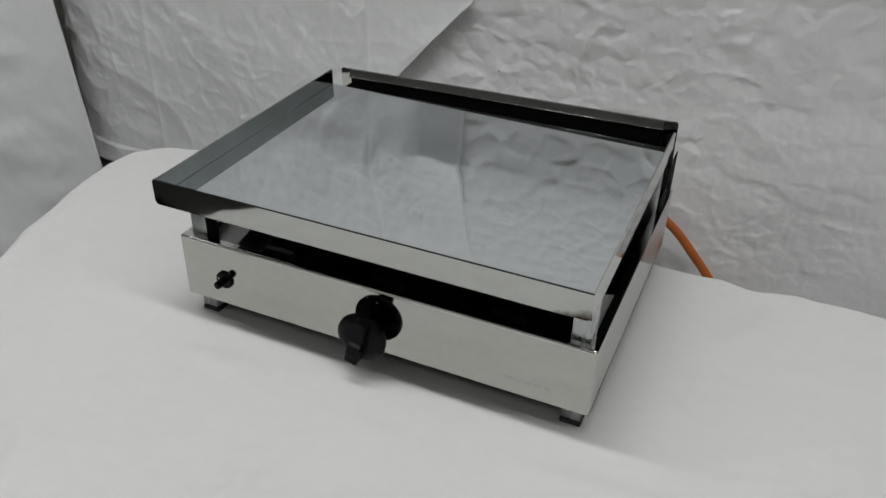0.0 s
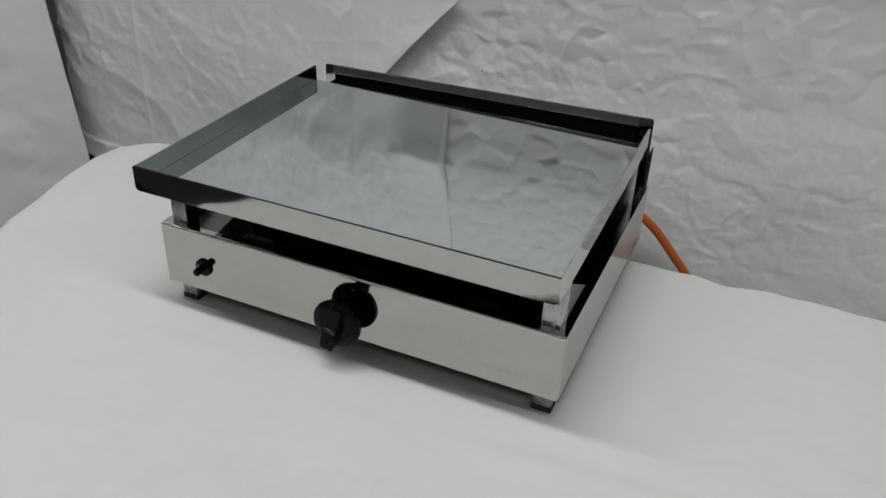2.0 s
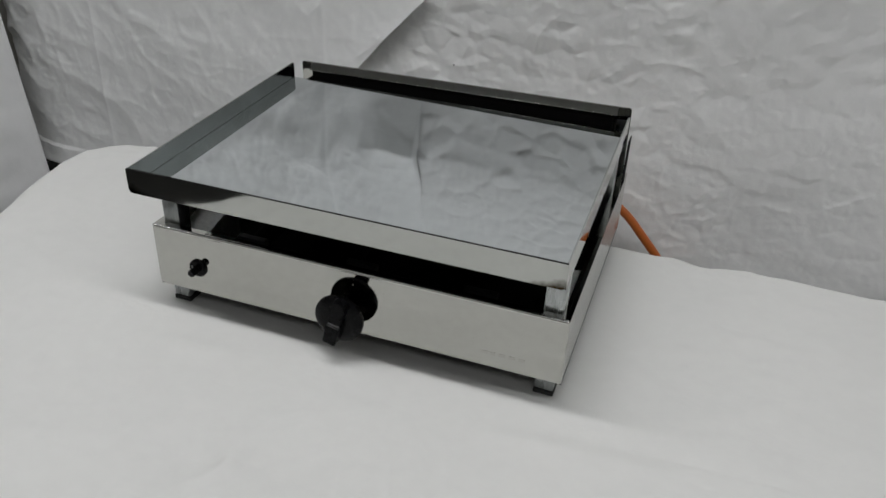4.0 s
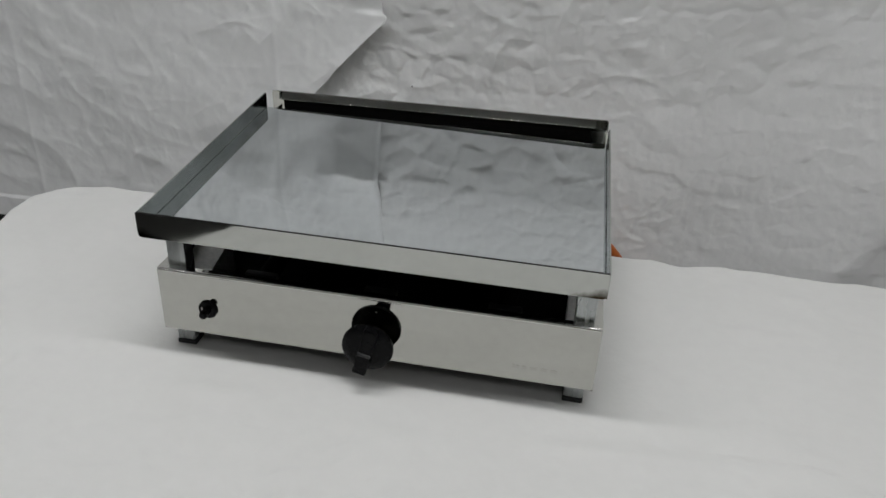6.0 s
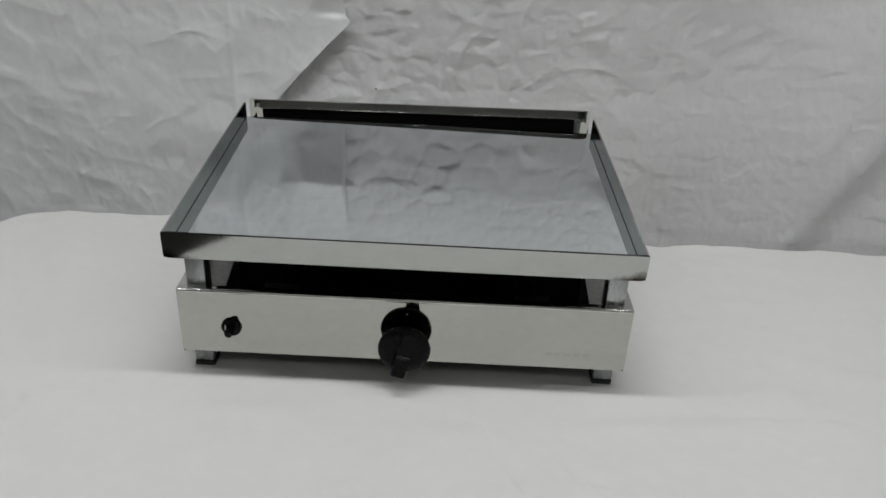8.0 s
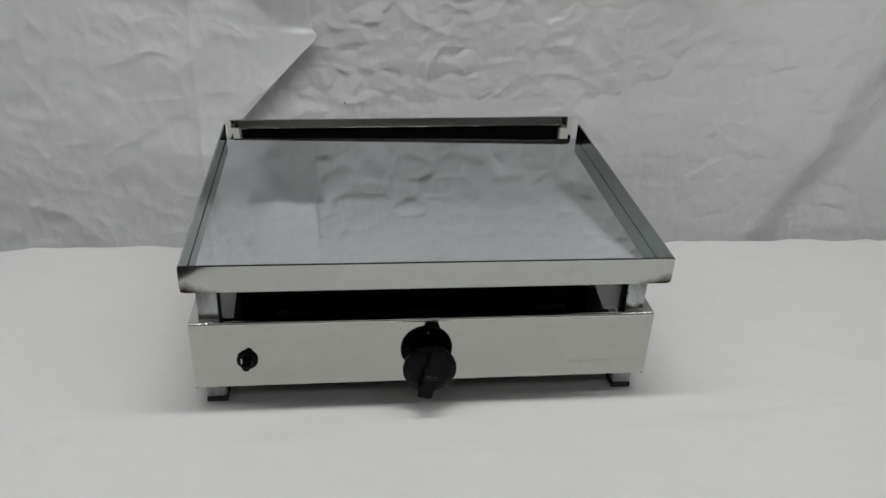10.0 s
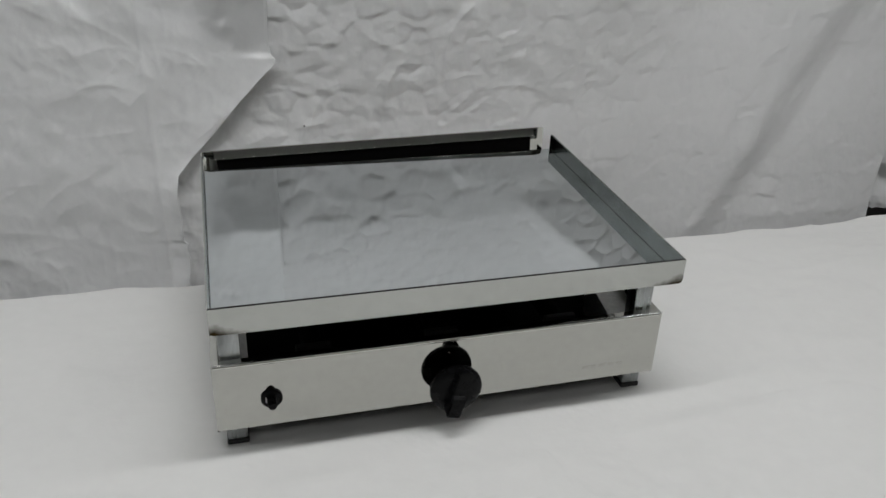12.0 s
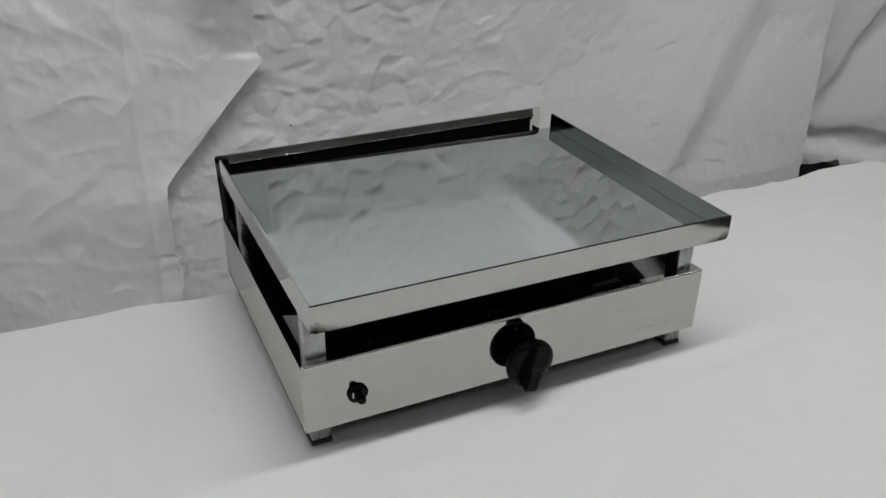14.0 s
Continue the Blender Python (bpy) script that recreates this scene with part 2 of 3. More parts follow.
# ---- backdrop ----
def quilt(x, z):
    """Staggered soft pillows that sag to a lip at their lower edge, pressed out of true."""
    wx = (x + 0.018 * soft_noise(x, z, 0.16, 3)) / 0.057
    wz = (z + 0.012 * soft_noise(x, z, 0.14, 5)) / 0.044
    rnd = np.random.RandomState(21).rand(64, 64, 4)
    out, near, next_near, tall = 0 * x, np.full(x.shape, 9.0), np.full(x.shape, 9.0), 0 * x
    row = np.floor(wz).astype(int)
    for dj in (-1, 0, 1):
        j = row + dj
        shift = 0.5 * (j % 2)
        col = np.floor(wx - shift).astype(int)
        for di in (-1, 0, 1):
            i = col + di
            r = rnd[i % 64, j % 64]
            ax, az = wx - shift - i - 0.5 + 0.5 * (r[..., 0] - 0.5), wz - j - 0.5 + 0.5 * (r[..., 1] - 0.5)
            d = np.hypot(ax, 0.9 * az)
            next_near, tall = np.where(d < near, near, np.minimum(next_near, d)), np.where(d < near, 0.5 + 0.7 * r[..., 3], tall)
            near = np.minimum(near, d)
            az = az + 0.25 * (r[..., 3] - 0.5) * ax - 0.35 * ax * ax
            rise = np.clip((0.75 - az) / 1.15, 0, 1)
            drop = np.clip((az + 0.58) / 0.25, 0, 1)
            out = out + (0.15 + 1.0 * r[..., 2]) * np.exp(-(ax / 0.42) ** 4) * rise ** 1.5 * drop * drop * (3 - 2 * drop)
    return 0.42 * out + 0.62 * tall * (1 - np.exp(-(next_near - near) / 0.22))


def facets(x, z, size, seed, soft=7.0):
    """Crumpled sheet: patches that each lie at a tilt of their own and meet in soft creases."""
    px, pz = x / size + 40, z / size + 40
    rnd = np.random.RandomState(seed).rand(64, 64, 4)
    ci, cj = np.floor(px).astype(int), np.floor(pz).astype(int)
    total, out = 0 * x, 0 * x
    for di in (-1, 0, 1):
        for dj in (-1, 0, 1):
            r = rnd[(ci + di) % 64, (cj + dj) % 64]
            ax, az = px - (ci + di + r[..., 0]), pz - (cj + dj + r[..., 1])
            w = np.exp(-soft * (ax * ax + az * az))
            total, out = total + w, out + w * ((r[..., 2] - 0.5) * ax + (r[..., 3] - 0.5) * az)
    return size * out / total


def creases(x, z, box_of, count, seed):
    """Short sharp wrinkles strewn over a stretch of sheet."""
    rnd = np.random.RandomState(seed)
    out = 0 * x
    for _ in range(count):
        cx, cz = rnd.uniform(box_of[0], box_of[1]), rnd.uniform(box_of[2], box_of[3])
        a, size, bend, deep = rnd.uniform(0, np.pi), rnd.uniform(0.02, 0.07), rnd.uniform(-6, 6), rnd.uniform(0.4, 1.0)
        u, v = (x - cx) * np.cos(a) + (z - cz) * np.sin(a), -(x - cx) * np.sin(a) + (z - cz) * np.cos(a)
        v = v - bend * u * u
        out = out + deep * np.exp(-(u / size) ** 4) * np.exp(-np.abs(v) / 0.005)
    return out


def ramp(v, lo, hi):
    """Smooth step from 0 at lo to 1 at hi."""
    k = np.clip((v - lo) / (hi - lo), 0, 1)
    return k * k * (3 - 2 * k)


def overhang(z):
    """How far a hanging sheet comes forward by height: plumb below, leaning forward up to its belly."""
    return 0.16 * (np.clip(z, 0.16, 0.45) - 0.16) ** 2 / (0.10 + np.clip(z, 0.16, 0.45) - 0.16)


def backdrop_quilted():
    s, z = np.meshgrid(np.linspace(0, 1, 620), np.linspace(-0.45, 1.10, 530))
    x = -0.55 + s * (1.815 + 0.062 * np.clip((z + 0.1) / 0.39, 0, 2))
    fade = 1 - 0.40 * np.clip((x - 0.15) / 0.35, 0, 1) * (1 - ramp(z, 0.33, 0.43))
    plump = 0.0024 * fade * (1 + 0.75 * ramp(z, 0.33, 0.43)) * (0.85 + 0.30 * soft_noise(x, z, 0.15, 61))
    y = 0.690 - plump * quilt(x + 0.008 * soft_noise(x, z, 0.04, 62), z + 0.006 * soft_noise(x, z, 0.035, 63))
    y = y - 0.0021 * creases(x, z, (-0.4, 1.2, -0.15, 0.8), 230, 5) * (1 - 0.5 * ramp(x, 0.25, 0.5))
    y = y - (0.0026 * crumple(x, z, 0.19, 1) + 0.0008 * crumple(x, z, 0.060, 2) + 0.0007 * crumple(x, z, 0.022, 3, 2)
             + 0.085 * facets(x, z * 1.25, 0.046, 81, 9.0) + 0.06 * facets(x, z, 0.021, 82)) * (1.15 - 0.35 * np.clip((x - 0.20) / 0.35, 0, 1))
    # a broad slanting fold
    run = x - (0.832 + 0.60 * (z + 0.135)) + 0.014 * soft_noise(x, z, 0.16, 41)
    step = np.clip(run / 0.13 + 0.5, 0, 1)
    y = y + 0.027 * step * step * (3 - 2 * step) * np.exp(-np.clip(run, 0, 9) / 0.30) * np.clip((0.50 - z) / 0.25, 0, 1)
    # its far half leans back a little
    y = y + 0.14 * np.clip(z + 0.13, 0, 0.5) * ramp(x, 0.40, 0.80)
    # the sheet leans forward up to its belly; above that it leans back, but for the part past a long slanting crease
    off = (x - z * 1.05 + 0.15 + 0.012 * soft_noise(x, z, 0.10, 43)) / 1.45
    up = np.clip(z - 0.46, 0, 9)
    y = y - overhang(z) * (1 - 0.7 * ramp(x, 0.5, 0.9)) + 0.30 * up ** 2 / (0.10 + up) * ramp(-off, -0.02, 0.05) - 0.22 * np.clip(z - 0.42, 0, 9) * ramp(off, -0.005, 0.035)
    ob = sheet("backdrop", x, y, z, PAPER)
    tagged(ob, "white quilted paper sheet hung as a backdrop", "backdrop", kind="structure")
    for sx, sz, r in ((-0.098, 0.162, 0.0016), (-0.075, 0.190, 0.0009), (0.905, 0.005, 0.0014)):
        sy = float(y[np.argmin(np.abs(z[:, 0] - sz)), np.argmin(np.abs(x[0] - sx))])
        part("speck", lathe(bmesh.new(), [(r, 0.0), (r * 0.8, 0.0012)], (sx, sy + 0.0004, sz), (0, -1, 0), 10), BRACKET, ob, "small dark speck")


def edge_of_smooth_sheet(z):
    e = np.interp(z, [-0.5, -0.15, -0.09, -0.046, -0.040, 0.012, 0.067, 0.090, 0.098, 0.212, 0.288, 0.296, 0.302, 0.32, 1.2],
                  [-0.333, -0.331, -0.327, -0.328, -0.335, -0.334, -0.333, -0.331, -0.324, -0.218, -0.146, -0.145, -0.152, -0.155, -0.150])
    return e + 0.005 * soft_noise(z, z * 0, 0.022, 9) * (z < -0.045) + 0.0015 * soft_noise(z, z * 0, 0.05, 10)


def backdrop_smooth():
    v = np.linspace(-0.235, 1.10, 420)
    u = np.linspace(0, 1, 380) ** 0.8
    z = np.repeat(v[:, None], len(u), 1)
    right = edge_of_smooth_sheet(z)
    x = -1.22 + u[None, :] * (right + 1.22)
    gap = right - x
    lift = 0.009 * np.exp(-gap / 0.05) * np.clip(1 - np.abs(z - 0.2) / 0.16, 0, 1)
    lift = lift + 0.016 * np.exp(-gap / 0.028) * np.clip((0.12 - z) / 0.05, 0, 1)
    y = 0.668 - lift - 0.0014 * creases(x, z, (-1.1, -0.2, -0.15, 0.8), 150, 6) - 0.0040 * crumple(x, z, 0.19, 4) - 0.0013 * crumple(x, z, 0.06, 5)
    # upright folds, and an arched crease
    y = y - 0.004 * np.exp(-np.abs(x + 0.365) / 0.008) - 0.004 * np.exp(-np.abs(x + 0.93) / 0.01)
    arch = z - (0.262 - 7.0 * (x + 0.437) ** 2)
    y = y - 0.0028 * np.exp(-np.abs(arch) / 0.004) * np.exp(-((x + 0.437) / 0.038) ** 4)
    y = y - 0.0004 * crumple(x, z, 0.030, 14, 2) - 0.085 * facets(x, z, 0.060, 83, 9.0) - 0.055 * facets(x, z, 0.026, 84)
    # wrinkles that run out from the arched crease
    for a in (0.35, 0.9, 2.2, 2.75, 3.5, 4.4, 5.6):
        u, v = (x + 0.437) * np.cos(a) + (z - 0.258) * np.sin(a), -(x + 0.437) * np.sin(a) + (z - 0.258) * np.cos(a)
        y = y - 0.0011 * np.exp(-np.abs(v + 0.9 * u * u) / 0.005) * ramp(u, 0.0, 0.02) * ramp(-u, -0.14, -0.03)
    # a dent above the tip of the slanting cut
    y = y + 0.006 * np.clip((z - 0.298) / 0.008, 0, 1) * np.exp(-((x + 0.172) / 0.026) ** 2) * np.exp(-np.clip(z - 0.300, 0, 9) / 0.022)
    # a pouch above the slanting cut: it juts out to a lip, and falls back flat and smooth above it
    lip = 0.437 + 0.9 * np.clip(-0.235 - x, 0, 1) ** 1.5 + 0.004 * soft_noise(x, z, 0.05, 15)
    side = ramp(x + 0.012 * soft_noise(x, z, 0.06, 16), -0.29, -0.235)
    y = y - 0.031 * side * np.where(z < lip, np.clip((z - 0.31) / (lip - 0.31), 0, 1) ** 1.3, np.exp(-(z - lip) / 0.06)) * np.clip(gap / 0.004, 0.5, 1)
    # hard crumples left of the smooth wedge above the lip
    rough = ramp(z, 0.33, 0.42) * ramp(-(x + 0.29 - 0.45 * (z - 0.44)), -0.01, 0.03)
    y = y - rough * (0.14 * facets(x, z * 0.7, 0.075, 85, 9.0) + 0.0050 * crumple(x, z * 0.7, 0.11, 71) + 0.0020 * crumple(x, z, 0.045, 72))
    y = y - 0.5 * overhang(z) * ramp(-x, 0.05, 0.20)
    # the far end turns back and crumples; the hem is folded up
    y = y + 0.05 * np.exp(-(x + 1.22) / 0.05) - 0.012 * crumple(x, z, 0.09, 6) * np.exp(-(x + 1.22) / 0.08)
    y = y - 0.006 * (z < -0.185)
    y = y + 0.30 * np.clip(z - 0.46, 0, 9) ** 2 / (0.12 + np.clip(z - 0.46, 0, 9))
    ob = sheet("backdrop_overlap", x, y, z, PAPER_S, 0.0015)
    tagged(ob, "white crinkled paper sheet lapped over the backdrop, cut slantwise", "backdrop", kind="structure")


def side_sheets():
    # the screen beside the table's near end
    v, u = np.linspace(-0.72, 1.10, 150), np.linspace(0, 1, 130)
    z, s = np.repeat(v[:, None], len(u), 1), np.repeat(u[None, :], len(v), 0)
    lean = -(0.100 + 0.5 * s) * z
    x = -1.130 + lean - 0.75 * s
    y = 0.625 - 1.00 * s
    x = x + (0.017 * crumple(y, z, 0.22, 7) + 0.007 * crumple(y, z, 0.08, 8) + 0.0025 * crumple(y, z, 0.035, 18)) * np.clip(s / 0.12, 0, 1)
    ob = sheet("side_screen", x, y, z, PAPER_S, 0.003)
    tagged(ob, "white crinkled paper side screen beside the table", "screen", kind="structure")
    # the gathered sheet past the backdrop's other end
    v, u = np.linspace(0, 1, 220), np.linspace(0, 1, 170)
    v, s = np.repeat(v[:, None], len(u), 1), np.repeat(u[None, :], len(v), 0)
    x = 1.24 + 0.66 * s
    hem = -0.168 - 0.012 * soft_noise(x, x * 0, 0.035, 13) - 0.16 * np.clip((x - 1.475) / 0.05, 0, 1)
    z = hem + (1.10 - hem) * v ** 1.6
    y = 0.800 - 0.30 * s ** 2 - 0.004 * crumple(x, z * 0.6, 0.14, 9) - 0.002 * crumple(x, z, 0.06, 19)
    # a slanting ridge: shaded and leaning forward on its near side, leaning back beyond
    ridge = 1.400 + 0.50 * z + 0.008 * soft_noise(x, z, 0.07, 24)
    near = ramp(ridge - x, -0.02, 0.05) * ramp(z, -0.04, 0.03)
    y = y - 0.06 * np.clip(z + 0.04, 0, 0.3) * near + 0.20 * np.clip(z + 0.04, 0, 0.5) * (1 - near)
    # below a slanting line the hem tucks under and bunches forward again
    below = -0.052 - 0.17 * (x - 1.32) + 0.012 * soft_noise(x, z, 0.06, 22) - z
    y = y + 0.020 * ramp(below, -0.01, 0.03) - 0.026 * ramp(below, 0.03, 0.085) - 0.010 * np.exp(-(z - hem) / 0.08) * crumple(x, z, 0.07, 12)
    ob = sheet("side_screen_gathered", x, y, z, PAPER_S, 0.0015)
    tagged(ob, "white paper sheet gathered and crumpled at its hem", "screen", kind="structure")


backdrop_quilted()
backdrop_smooth()
side_sheets()


# ---- table under its cloth ----
def table_outline(n):
    """Points round the rim of the table top, evenly by angle."""
    cx, cy = 0.10, -0.08
    rim = [(1.27, 0.30), (1.20, 0.395), (1.05, 0.424), (0.0, 0.417), (-0.60, 0.424), (-0.685, 0.410), (-0.722, 0.36), (-0.722, 0.29), (-0.69, 0.14),
           (-0.645, 0.0), (-0.575, -0.16), (-0.50, -0.25), (-0.43, -0.325), (-0.36, -0.40), (-0.30, -0.48), (-0.25, -0.60), (-0.17, -0.71), (0.0, -0.77), (0.25, -0.76),
           (0.42, -0.68), (0.50, -0.52), (0.60, -0.37), (0.82, -0.26), (1.05, -0.10), (1.22, 0.10)]
    fine = []
    for i in range(len(rim)):
        p = [np.array(rim[(i + k) % len(rim)]) for k in (-1, 0, 1, 2)]
        for k in range(24):
            t = k / 24
            fine.append(p[1] * (1 - t) + p[2] * t if np.linalg.norm(p[2] - p[1]) > 0.3 else
                        0.5 * (2 * p[1] + (p[2] - p[0]) * t + (2 * p[0] - 5 * p[1] + 4 * p[2] - p[3]) * t * t + (3 * p[1] - p[0] - 3 * p[2] + p[3]) * t ** 3))
    fine = np.array(fine)
    ang = np.arctan2(fine[:, 1] - cy, fine[:, 0] - cx)
    rad = np.hypot(fine[:, 0] - cx, fine[:, 1] - cy)
    order = np.argsort(ang)
    want = np.linspace(-np.pi, np.pi, n + 1)
    r = np.interp(want, ang[order], rad[order], period=2 * np.pi)
    return cx, cy, want, r


def tablecloth():
    n = 420
    cx, cy, ang, rim = table_outline(n)
    rows_x, rows_y, rows_z = [], [], []
    R = 0.022
    for f in np.linspace(0.0, 1.0, 70) ** 0.8:
        r = f * (rim - R)
        rows_x.append(cx + r * np.cos(ang)), rows_y.append(cy + r * np.sin(ang)), rows_z.append(0 * ang)
    for a in np.radians(np.linspace(10, 90, 9)):
        r = rim - R + R * np.sin(a)
        rows_x.append(cx + r * np.cos(ang)), rows_y.append(cy + r * np.sin(ang)), rows_z.append(0 * ang - R * (1 - np.cos(a)))
    around = np.cumsum(np.r_[0, np.hypot(np.diff(rim * np.cos(ang)), np.diff(rim * np.sin(ang)))])
    folds = np.sin(around / around[-1] * 2 * np.pi * 26) + 0.5 * np.sin(around / around[-1] * 2 * np.pi * 41)
    for d in np.linspace(0.02, -FLOOR_Z - R, 24):
        r = rim + 0.012 * min(1, d / 0.25) * folds * (np.sin(ang) < 0.2) + 0.01 * d
        rows_x.append(cx + r * np.cos(ang)), rows_y.append(cy + r * np.sin(ang)), rows_z.append(0 * ang - R - d)
    x, y, z = np.array(rows_x), np.array(rows_y), np.array(rows_z)
    # slack in the cloth, flat where the griddle stands
    away = np.clip(np.maximum(np.abs(x) - 0.30, np.maximum(-0.06 - y, y - 0.44)) / 0.12, 0, 1)
    z = z + (0.0040 * soft_noise(x, y, 0.18, 31) + 0.0065 * crumple(x, y, 0.12, 32)) * away * (1 + 0.5 * (y < -0.05)) * (z > -0.1)
    # long low ruck in the cloth before the griddle
    ruck = (y + 0.085 + 0.018 * soft_noise(x, y, 0.20, 51)) / 0.022
    z = z + 0.0060 * np.exp(-ruck ** 2) * np.clip(0.4 + soft_noise(x, y, 0.11, 52), 0, 1) * (np.abs(x) < 0.45) * (z > -0.02)
    ob = sheet("tablecloth", x, y, z, CLOTH, 0.0)
    tagged(ob, "white cloth draped over the table with rounded corners", "tablecloth")


tablecloth()

# ---- the griddle ----
griddle = new("gas_griddle")
tagged(griddle, "polished stainless steel gas griddle with mirror plate on the tablecloth", "griddle")

BX, BY, BZ0, BZ1 = 0.2788, 0.425, 0.0318, 0.1208      # housing
TX, TY0, TY1, TZ0, TH = 0.275, -0.037, 0.388, 0.187, 0.032   # tray
REAR_Z = 0.2265
SLOPE = 0.0085 / 0.425


def tilted(bm):
    """Lays the tray's slight fall towards the front, and its skew, into a mesh."""
    for v in bm.verts:
        back = (v.co.y - TY0) / (TY1 - TY0)
        v.co.x = v.co.x * (0.996 + 0.005 * back) - 0.0030 * back
        v.co.z += (v.co.y - TY0) * SLOPE
    return bm


def rear(bm):
    """Sets the rear panel's parts a little out of true: shifted along, and lower at one end."""
    for v in bm.verts:
        high = min(1.0, max(0.0, (v.co.z - 0.122) / 0.09))
        v.co.z += high * (0.0150 * v.co.x - 0.0025)
        v.co.x -= 0.0046 * high
    return bm


def housing():
    t = 0.0015
    bm = prism(bmesh.new(), rounded(-BX, BX, BZ0, BZ1, 0.002, "1100", 2), "y", 0.0, t)
    front = part("front_panel", bm, STEEL, griddle, "mirror-polished front panel")
    bm = bmesh.new()
    lip = 0.0118
    for pts in ([(-BX, 0.0), (BX, 0.0), (BX - lip, lip), (-BX + lip, lip)],):
        prism(bm, pts, "z", BZ1, BZ1 + 0.0012)
    part("front_lip", bm, STEEL, griddle)
    lip = 0.0108
    bm = boxed(-BX + 0.0005, BX - 0.0005, -0.0010, 0.0048, BZ1 - 0.0034, BZ1 + 0.0022, bevel=0.0027, segments=5)
    part("folded_edge", bm, FOLD, front, "rounded folded edge, highlight in its colour", smooth=True)
    for s in (-1, 1):
        x0, x1 = (BX - t, BX) if s > 0 else (-BX, -BX + t)
        part("side_panel", boxed(x0, x1, t, BY, BZ0, BZ1), STEEL_SIDE, griddle)
        a, b = sorted((s * (BX - 0.003), s * (BX + 0.0002)))
        # dark strip added for the shaded gap below the side panel
        part("gap_shade_strip", boxed(a, b, t, BY, BZ0 - 0.0017, BZ0 - 0.0001), EDGE, griddle, "dark strip for the shade under the panel")
        bm = bmesh.new()
        prism(bm, [(s * BX, 0.0003), (s * BX, BY), (s * (BX - lip), BY - lip), (s * (BX - lip), lip + 0.0003)], "z", BZ1, BZ1 + 0.0012)
        part("side_lip", bm, STEEL, griddle)
    bm = prism(bmesh.new(), rounded(-BX + 0.004, BX - 0.004, BZ0, REAR_Z, 0.004, "0011", 4), "y", BY - 0.004, BY - 0.0025)
    part("rear_panel", rear(bm), STEEL, griddle, "tall polished rear panel")
    # splash sheet on the rear panel, and a near-black face for the shaded gutter gap below it
    bm = prism(bmesh.new(), rounded(-0.2660, 0.2655, 0.2080, REAR_Z, 0.005, "1100", 5), "y", BY - 0.0065, BY - 0.0050)
    splash = part("splash_sheet", rear(bm), STEEL, griddle, "polished rear splash sheet with rounded lower corners")
    bm = prism(bmesh.new(), [(BY - 0.0066, REAR_Z - 0.0004), (BY - 0.0066, 0.2150), (BY - 0.0140, 0.2150), (BY - 0.0140, 0.2166)], "x", -0.2555, 0.2555)
    part("sloping_lip", rear(bm), STEEL, splash, "sloping polished lip")
    bm = boxed(-0.2555, 0.2555, BY - 0.0147, BY - 0.0137, 0.2153, 0.2168, bevel=0.0004, segments=3)
    part("lip_edge", rear(bm), STEEL, splash, "bright rolled edge", smooth=True)
    part("gutter", rear(boxed(-0.2520, 0.2500, BY - 0.0125, BY - 0.0068, 0.120, 0.2148)), DEEP_SHADE, griddle, "gutter behind the plate, its shade in the colour")
    for s in (-1, 1):
        x0, x1 = sorted((s * 0.2752, s * 0.2764))
        part("rear_return", boxed(x0, x1, 0.3895, BY - 0.0045, 0.1225, 0.186), INNER_SHADE, griddle, "return of the rear panel, shade in its colour")
    # pan and its walls line the housing, coloured as dark as its shade
    part("burner_pan", boxed(-0.2770, 0.2770, 0.0018, BY - 0.0045, 0.040, 0.0455), INNER_SHADE, griddle, "burner pan inside the housing, shade in its colour")
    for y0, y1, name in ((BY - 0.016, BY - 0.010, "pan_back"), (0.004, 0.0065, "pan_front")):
        part(name, boxed(-0.244, 0.244, y0, y1, 0.046, 0.172 if name == "pan_back" else 0.117), INNER_SHADE, griddle)
    # faint engraved mark, now only bars
    for k, (a, b) in enumerate(((0.178, 0.187), (0.190, 0.196), (0.200, 0.209), (0.213, 0.221), (0.225, 0.233))):
        part("engraved_bar", boxed(a, b, -0.00012, 0.0004, 0.0495, 0.0540), ENGRAVE, front, "faint engraved mark")


def legs():
    w = 0.012
    for sx in (-1, 1):
        for y in (0.024, 0.350):
            bm = boxed(sx * 0.257 - w, sx * 0.257 + w, y - w, y + w, 0.007, TZ0 + (y - TY0) * SLOPE, bevel=0.002)
            leg = part("leg", bm, GALV, griddle, "square galvanised tube leg", smooth=True)
            bm = boxed(sx * 0.257 - w - 0.0008, sx * 0.257 + w + 0.0008, y - w - 0.0008, y + w + 0.0008, 0.0, 0.0069, bevel=0.0015)
            part("foot_cap", bm, RUBBER, leg, "black plastic foot cap")


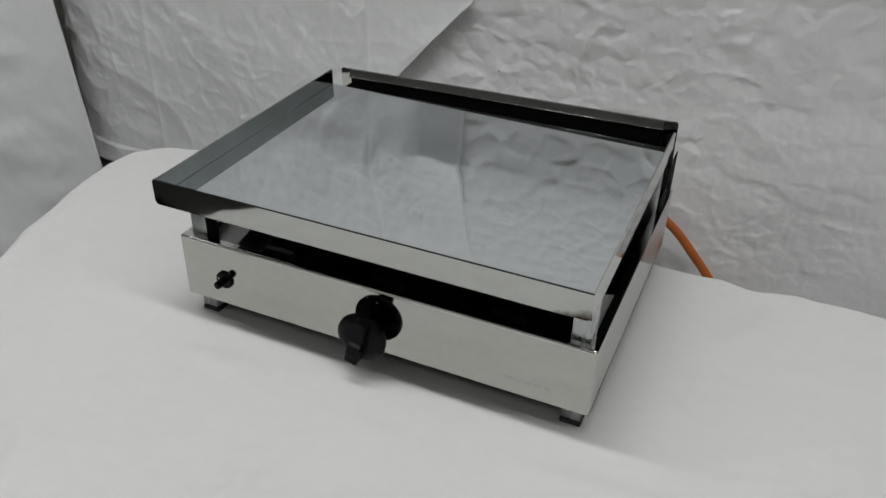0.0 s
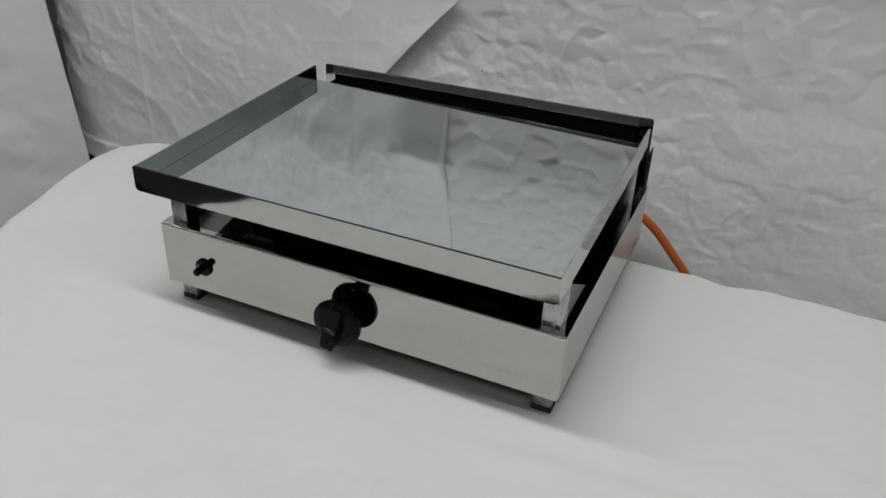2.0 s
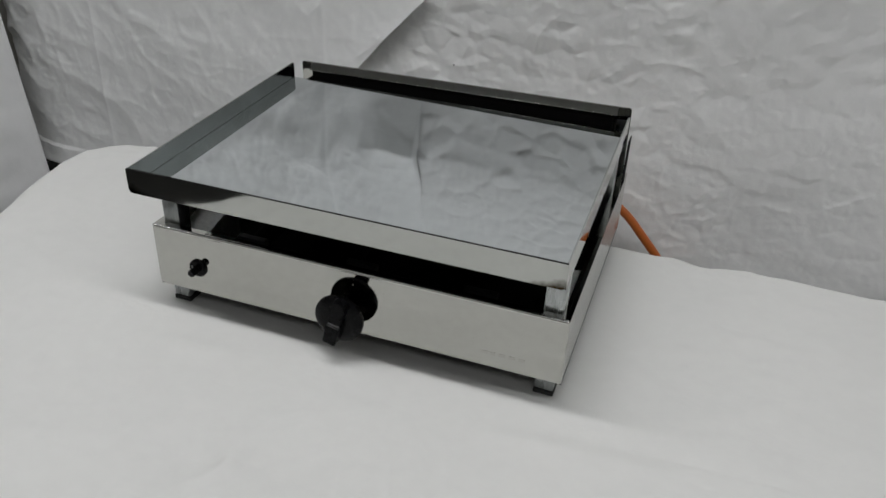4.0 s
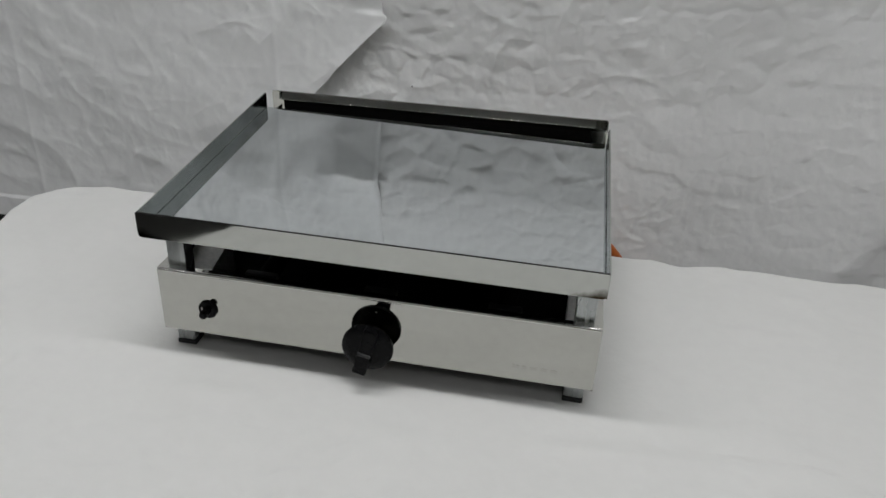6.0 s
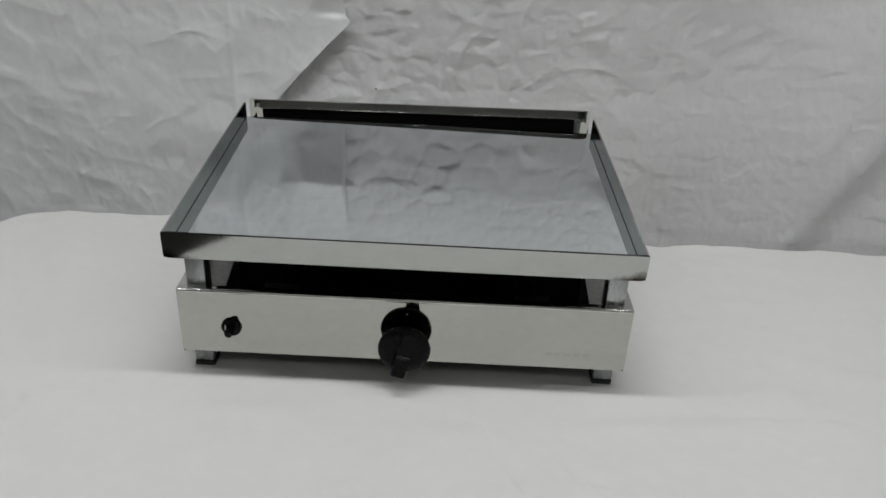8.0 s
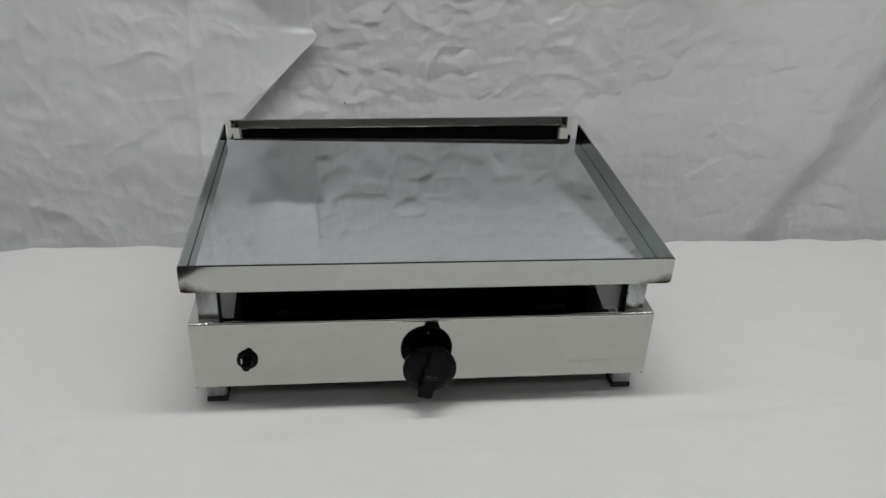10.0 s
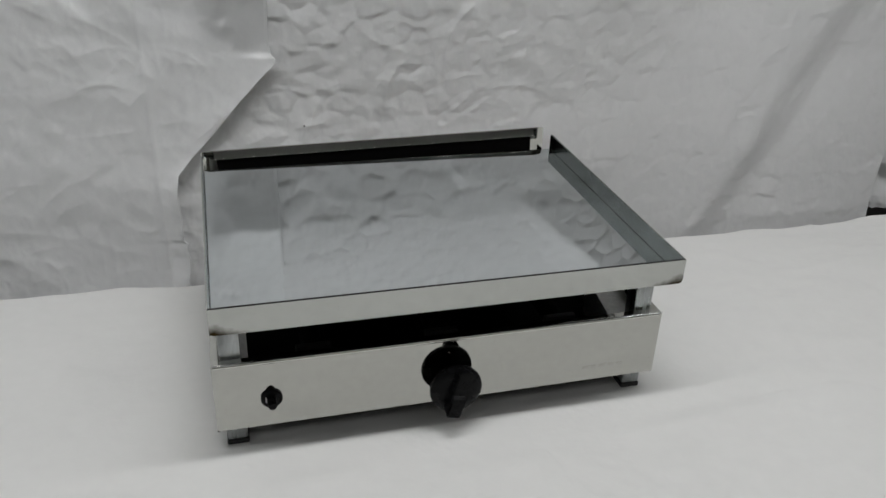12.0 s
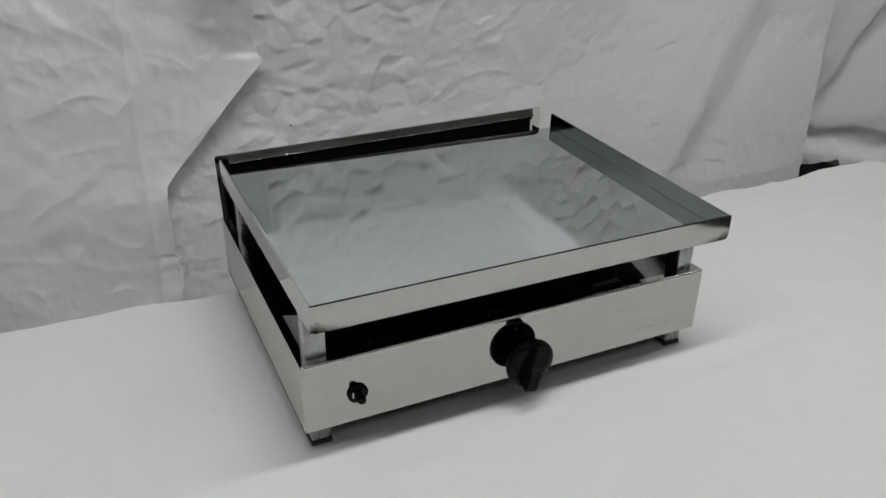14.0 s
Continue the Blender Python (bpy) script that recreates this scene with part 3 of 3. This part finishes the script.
def tray():
    t = 0.0015
    plate_z = TZ0 + 0.008
    bm = boxed(-TX + t + 0.0010, TX - t - 0.0010, TY0 + t + 0.0010, TY1 - 0.002, TZ0 + 0.0006, plate_z, bevel=0.0008, segments=1)
    part("cooking_plate", tilted(bm), PLATE, griddle, "mirror-chromed cooking plate")
    part("plate_underside", tilted(boxed(-TX + 0.012, TX - 0.012, TY0 + 0.012, TY1 - 0.01, TZ0 - 0.003, TZ0 + 0.0003)), INNER_SHADE, griddle)
    bm = prism(bmesh.new(), rounded(-TX, TX, TZ0, TZ0 + TH, 0.006, "1100", 5), "y", TY0, TY0 + t)
    rim = part("front_rim", tilted(bm), TRAY_STEEL, griddle, "polished front rim with brown heat stains at its corners")
    bm = boxed(-TX + 0.001, TX - 0.001, TY0 + 0.0001, TY0 + t + 0.0006, TZ0 + TH, TZ0 + TH + 0.0008)
    part("cut_edge", tilted(bm), EDGE, rim, "dull cut edge")
    for s in (-1, 1):
        a, b = (TX - t, TX) if s > 0 else (-TX, -TX + t)
        bm = prism(bmesh.new(), rounded(TY0 + t, TY1, TZ0, TZ0 + TH, 0.004, "0010", 4), "x", a, b)
        rim = part("side_rim", tilted(bm), TRAY_STEEL, griddle)
        # added thin liner that carries the darker inner reflection
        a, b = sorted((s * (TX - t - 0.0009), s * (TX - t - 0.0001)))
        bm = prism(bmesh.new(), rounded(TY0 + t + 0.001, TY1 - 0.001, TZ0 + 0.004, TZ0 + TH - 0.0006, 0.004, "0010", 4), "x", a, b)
        part("inner_face", tilted(bm), DIM_INNER, rim, "inner face, dark reflection in its colour")


def shields():
    """Folded steel shield inside each end of the housing: a shelf that rises to the rear and outwards, its inner wall
    and front end, and the box wall behind, coloured near-black for shade.
    """
    def risen(bm):
        for v in bm.verts:
            if v.co.z > 0.07:
                v.co.z += 0.21 * (v.co.y - 0.045) + 0.24 * (abs(v.co.x) - 0.2375)
        return bm

    for s in (-1, 1):
        x0, x1 = sorted((s * 0.2375, s * 0.2740))
        shelf = part("heat_shield", risen(boxed(x0, x1, 0.0385, 0.135, 0.0828, 0.0840)), SHELF, griddle, "folded steel heat shield shelf")
        x0, x1 = sorted((s * 0.2375, s * 0.2387))
        part("shield_wall", risen(boxed(x0, x1, 0.0385, 0.135, 0.046, 0.0824)), SHELF, shelf)
        x0, x1 = sorted((s * 0.2389, s * 0.2740))
        part("shield_end", boxed(x0, x1, 0.0385, 0.0397, 0.046, 0.0690), SHELF, shelf)
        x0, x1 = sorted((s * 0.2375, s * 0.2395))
        part("pan_side", boxed(x0, x1, 0.2362, BY - 0.017, 0.046, 0.174), INNER_SHADE, griddle)


def burners():
    for x in (-0.160, 0.0, 0.160):
        bm = lathe(bmesh.new(), [(0.013, 0.0), (0.013, 0.33)], (x, 0.055, 0.088), (0, 1, 0), 20)
        b = part("burner", bm, DEEP_SHADE, griddle, "burner tube, near-black as in shade", smooth=True)
        part("bracket", boxed(x - 0.021, x + 0.021, 0.044, 0.054, 0.094, 0.104, bevel=0.001), BRACKET, b)


def knob():
    x, z, y = 0.001, 0.0645, -0.0172
    bm = lathe(bmesh.new(), [(0.0298, 0.0), (0.0318, 0.0012), (0.0325, 0.004), (0.0320, 0.0070), (0.0296, 0.0092), (0.020, 0.0105)], (x, y, z), (0, -1, 0), 56)
    k = part("knob", bm, BAKELITE, griddle, "round black control knob", smooth=True)
    bm = lathe(bmesh.new(), [(0.010, 0.0), (0.010, 0.0169)], (x, -0.0003, z), (0, -1, 0), 24)
    part("shaft", bm, BAKELITE, k, smooth=True)
    bm = prism(bmesh.new(), rounded(-0.0094, 0.0094, -0.0312, 0.0338, 0.005, "1111", 4), "y", -0.0105, 0.0)
    for v in bm.verts:
        taper = 1 - 0.15 * (v.co.y < -0.008)
        v.co.x *= taper
    bmesh.ops.rotate(bm, verts=bm.verts[:], cent=(0, 0, 0), matrix=Matrix.Rotation(radians(14), 3, "Y"))
    bmesh.ops.translate(bm, verts=bm.verts[:], vec=(x, y - 0.0100, z))
    bmesh.ops.bevel(bm, geom=[e for e in bm.edges if e.verts[0].co.y < y - 0.016 and e.verts[1].co.y < y - 0.016], offset=0.0012, segments=2, affect="EDGES")
    grip = part("grip", bm, BAKELITE, k, smooth=True)
    # raised pointer on the lower half of the grip
    bm = prism(bmesh.new(), [(-0.0090, 0.0015), (-0.0135, -0.0010), (-0.0148, -0.0050), (-0.0135, -0.0300), (-0.0090, -0.0316)], "x", -0.0086, 0.0086)
    bmesh.ops.bevel(bm, geom=bm.edges[:], offset=0.0012, segments=2, affect="EDGES")
    bmesh.ops.rotate(bm, verts=bm.verts[:], cent=(0, 0, 0), matrix=Matrix.Rotation(radians(14), 3, "Y"))
    bmesh.ops.translate(bm, verts=bm.verts[:], vec=(x, y - 0.0100, z))
    part("pointer", bm, BAKELITE, grip, smooth=True)
    bm = lathe(bmesh.new(), [(0.0012, 0.0), (0.0012, 0.0005)], (x + 0.001, y + 0.0006, z + 0.026), (0, 1, 0), 12)
    part("index_dot", bm, DOT, k, "white index dot")


def igniter():
    x, z = -0.2150, 0.0705
    bm = lathe(bmesh.new(), [(0.0125, 0.0), (0.0125, 0.002), (0.0112, 0.0036), (0.0075, 0.0040)], (x, -0.0003, z), (0, -1, 0), 36)
    ig = part("igniter", bm, BAKELITE, griddle, "black push-button igniter", smooth=True)
    bm = lathe(bmesh.new(), [(0.0052, 0.0), (0.0052, 0.0120), (0.0044, 0.0134), (0.002, 0.0139)], (x, -0.0044, z), (0, -1, 0), 24)
    part("button", bm, BAKELITE, ig, smooth=True)
    # glint left of the button, painted as a white bar
    part("glint_bar", boxed(x - 0.0072, x - 0.0058, -0.0048, -0.0042, z - 0.0030, z + 0.0042, bevel=0.0002), DOT, ig, "white bar for the glint beside the button")


def gas_hose():
    pts = [(0.150, 0.4426, 0.060), (0.155, 0.490, 0.052), (0.175, 0.560, 0.020), (0.205, 0.615, -0.010), (0.240, 0.638, -0.036), (0.265, 0.640, -0.053),
           (0.285, 0.641, -0.071), (0.304, 0.641, -0.092), (0.321, 0.641, -0.111), (0.338, 0.641, -0.130), (0.358, 0.640, -0.156), (0.378, 0.640, -0.19),
           (0.396, 0.638, -0.26), (0.41, 0.63, -0.50), (0.42, 0.62, -0.68), (0.46, 0.63, -0.748), (0.60, 0.75, -0.752)]
    hose = part("gas_hose", tube(bmesh.new(), pts, 0.0082), HOSE, None, smooth=True)
    tagged(hose, "orange rubber gas hose running from the griddle over the table edge", "hose")
    bm = lathe(bmesh.new(), [(0.007, 0.0), (0.011, 0.003), (0.011, 0.016), (0.008, 0.020)], (0.150, 0.4226, 0.060), (0, 1, 0), 6)
    part("hose_fitting", bm, BRASS, griddle, "brass hose fitting")


housing()
legs()
tray()
shields()
burners()
knob()
igniter()
gas_hose()
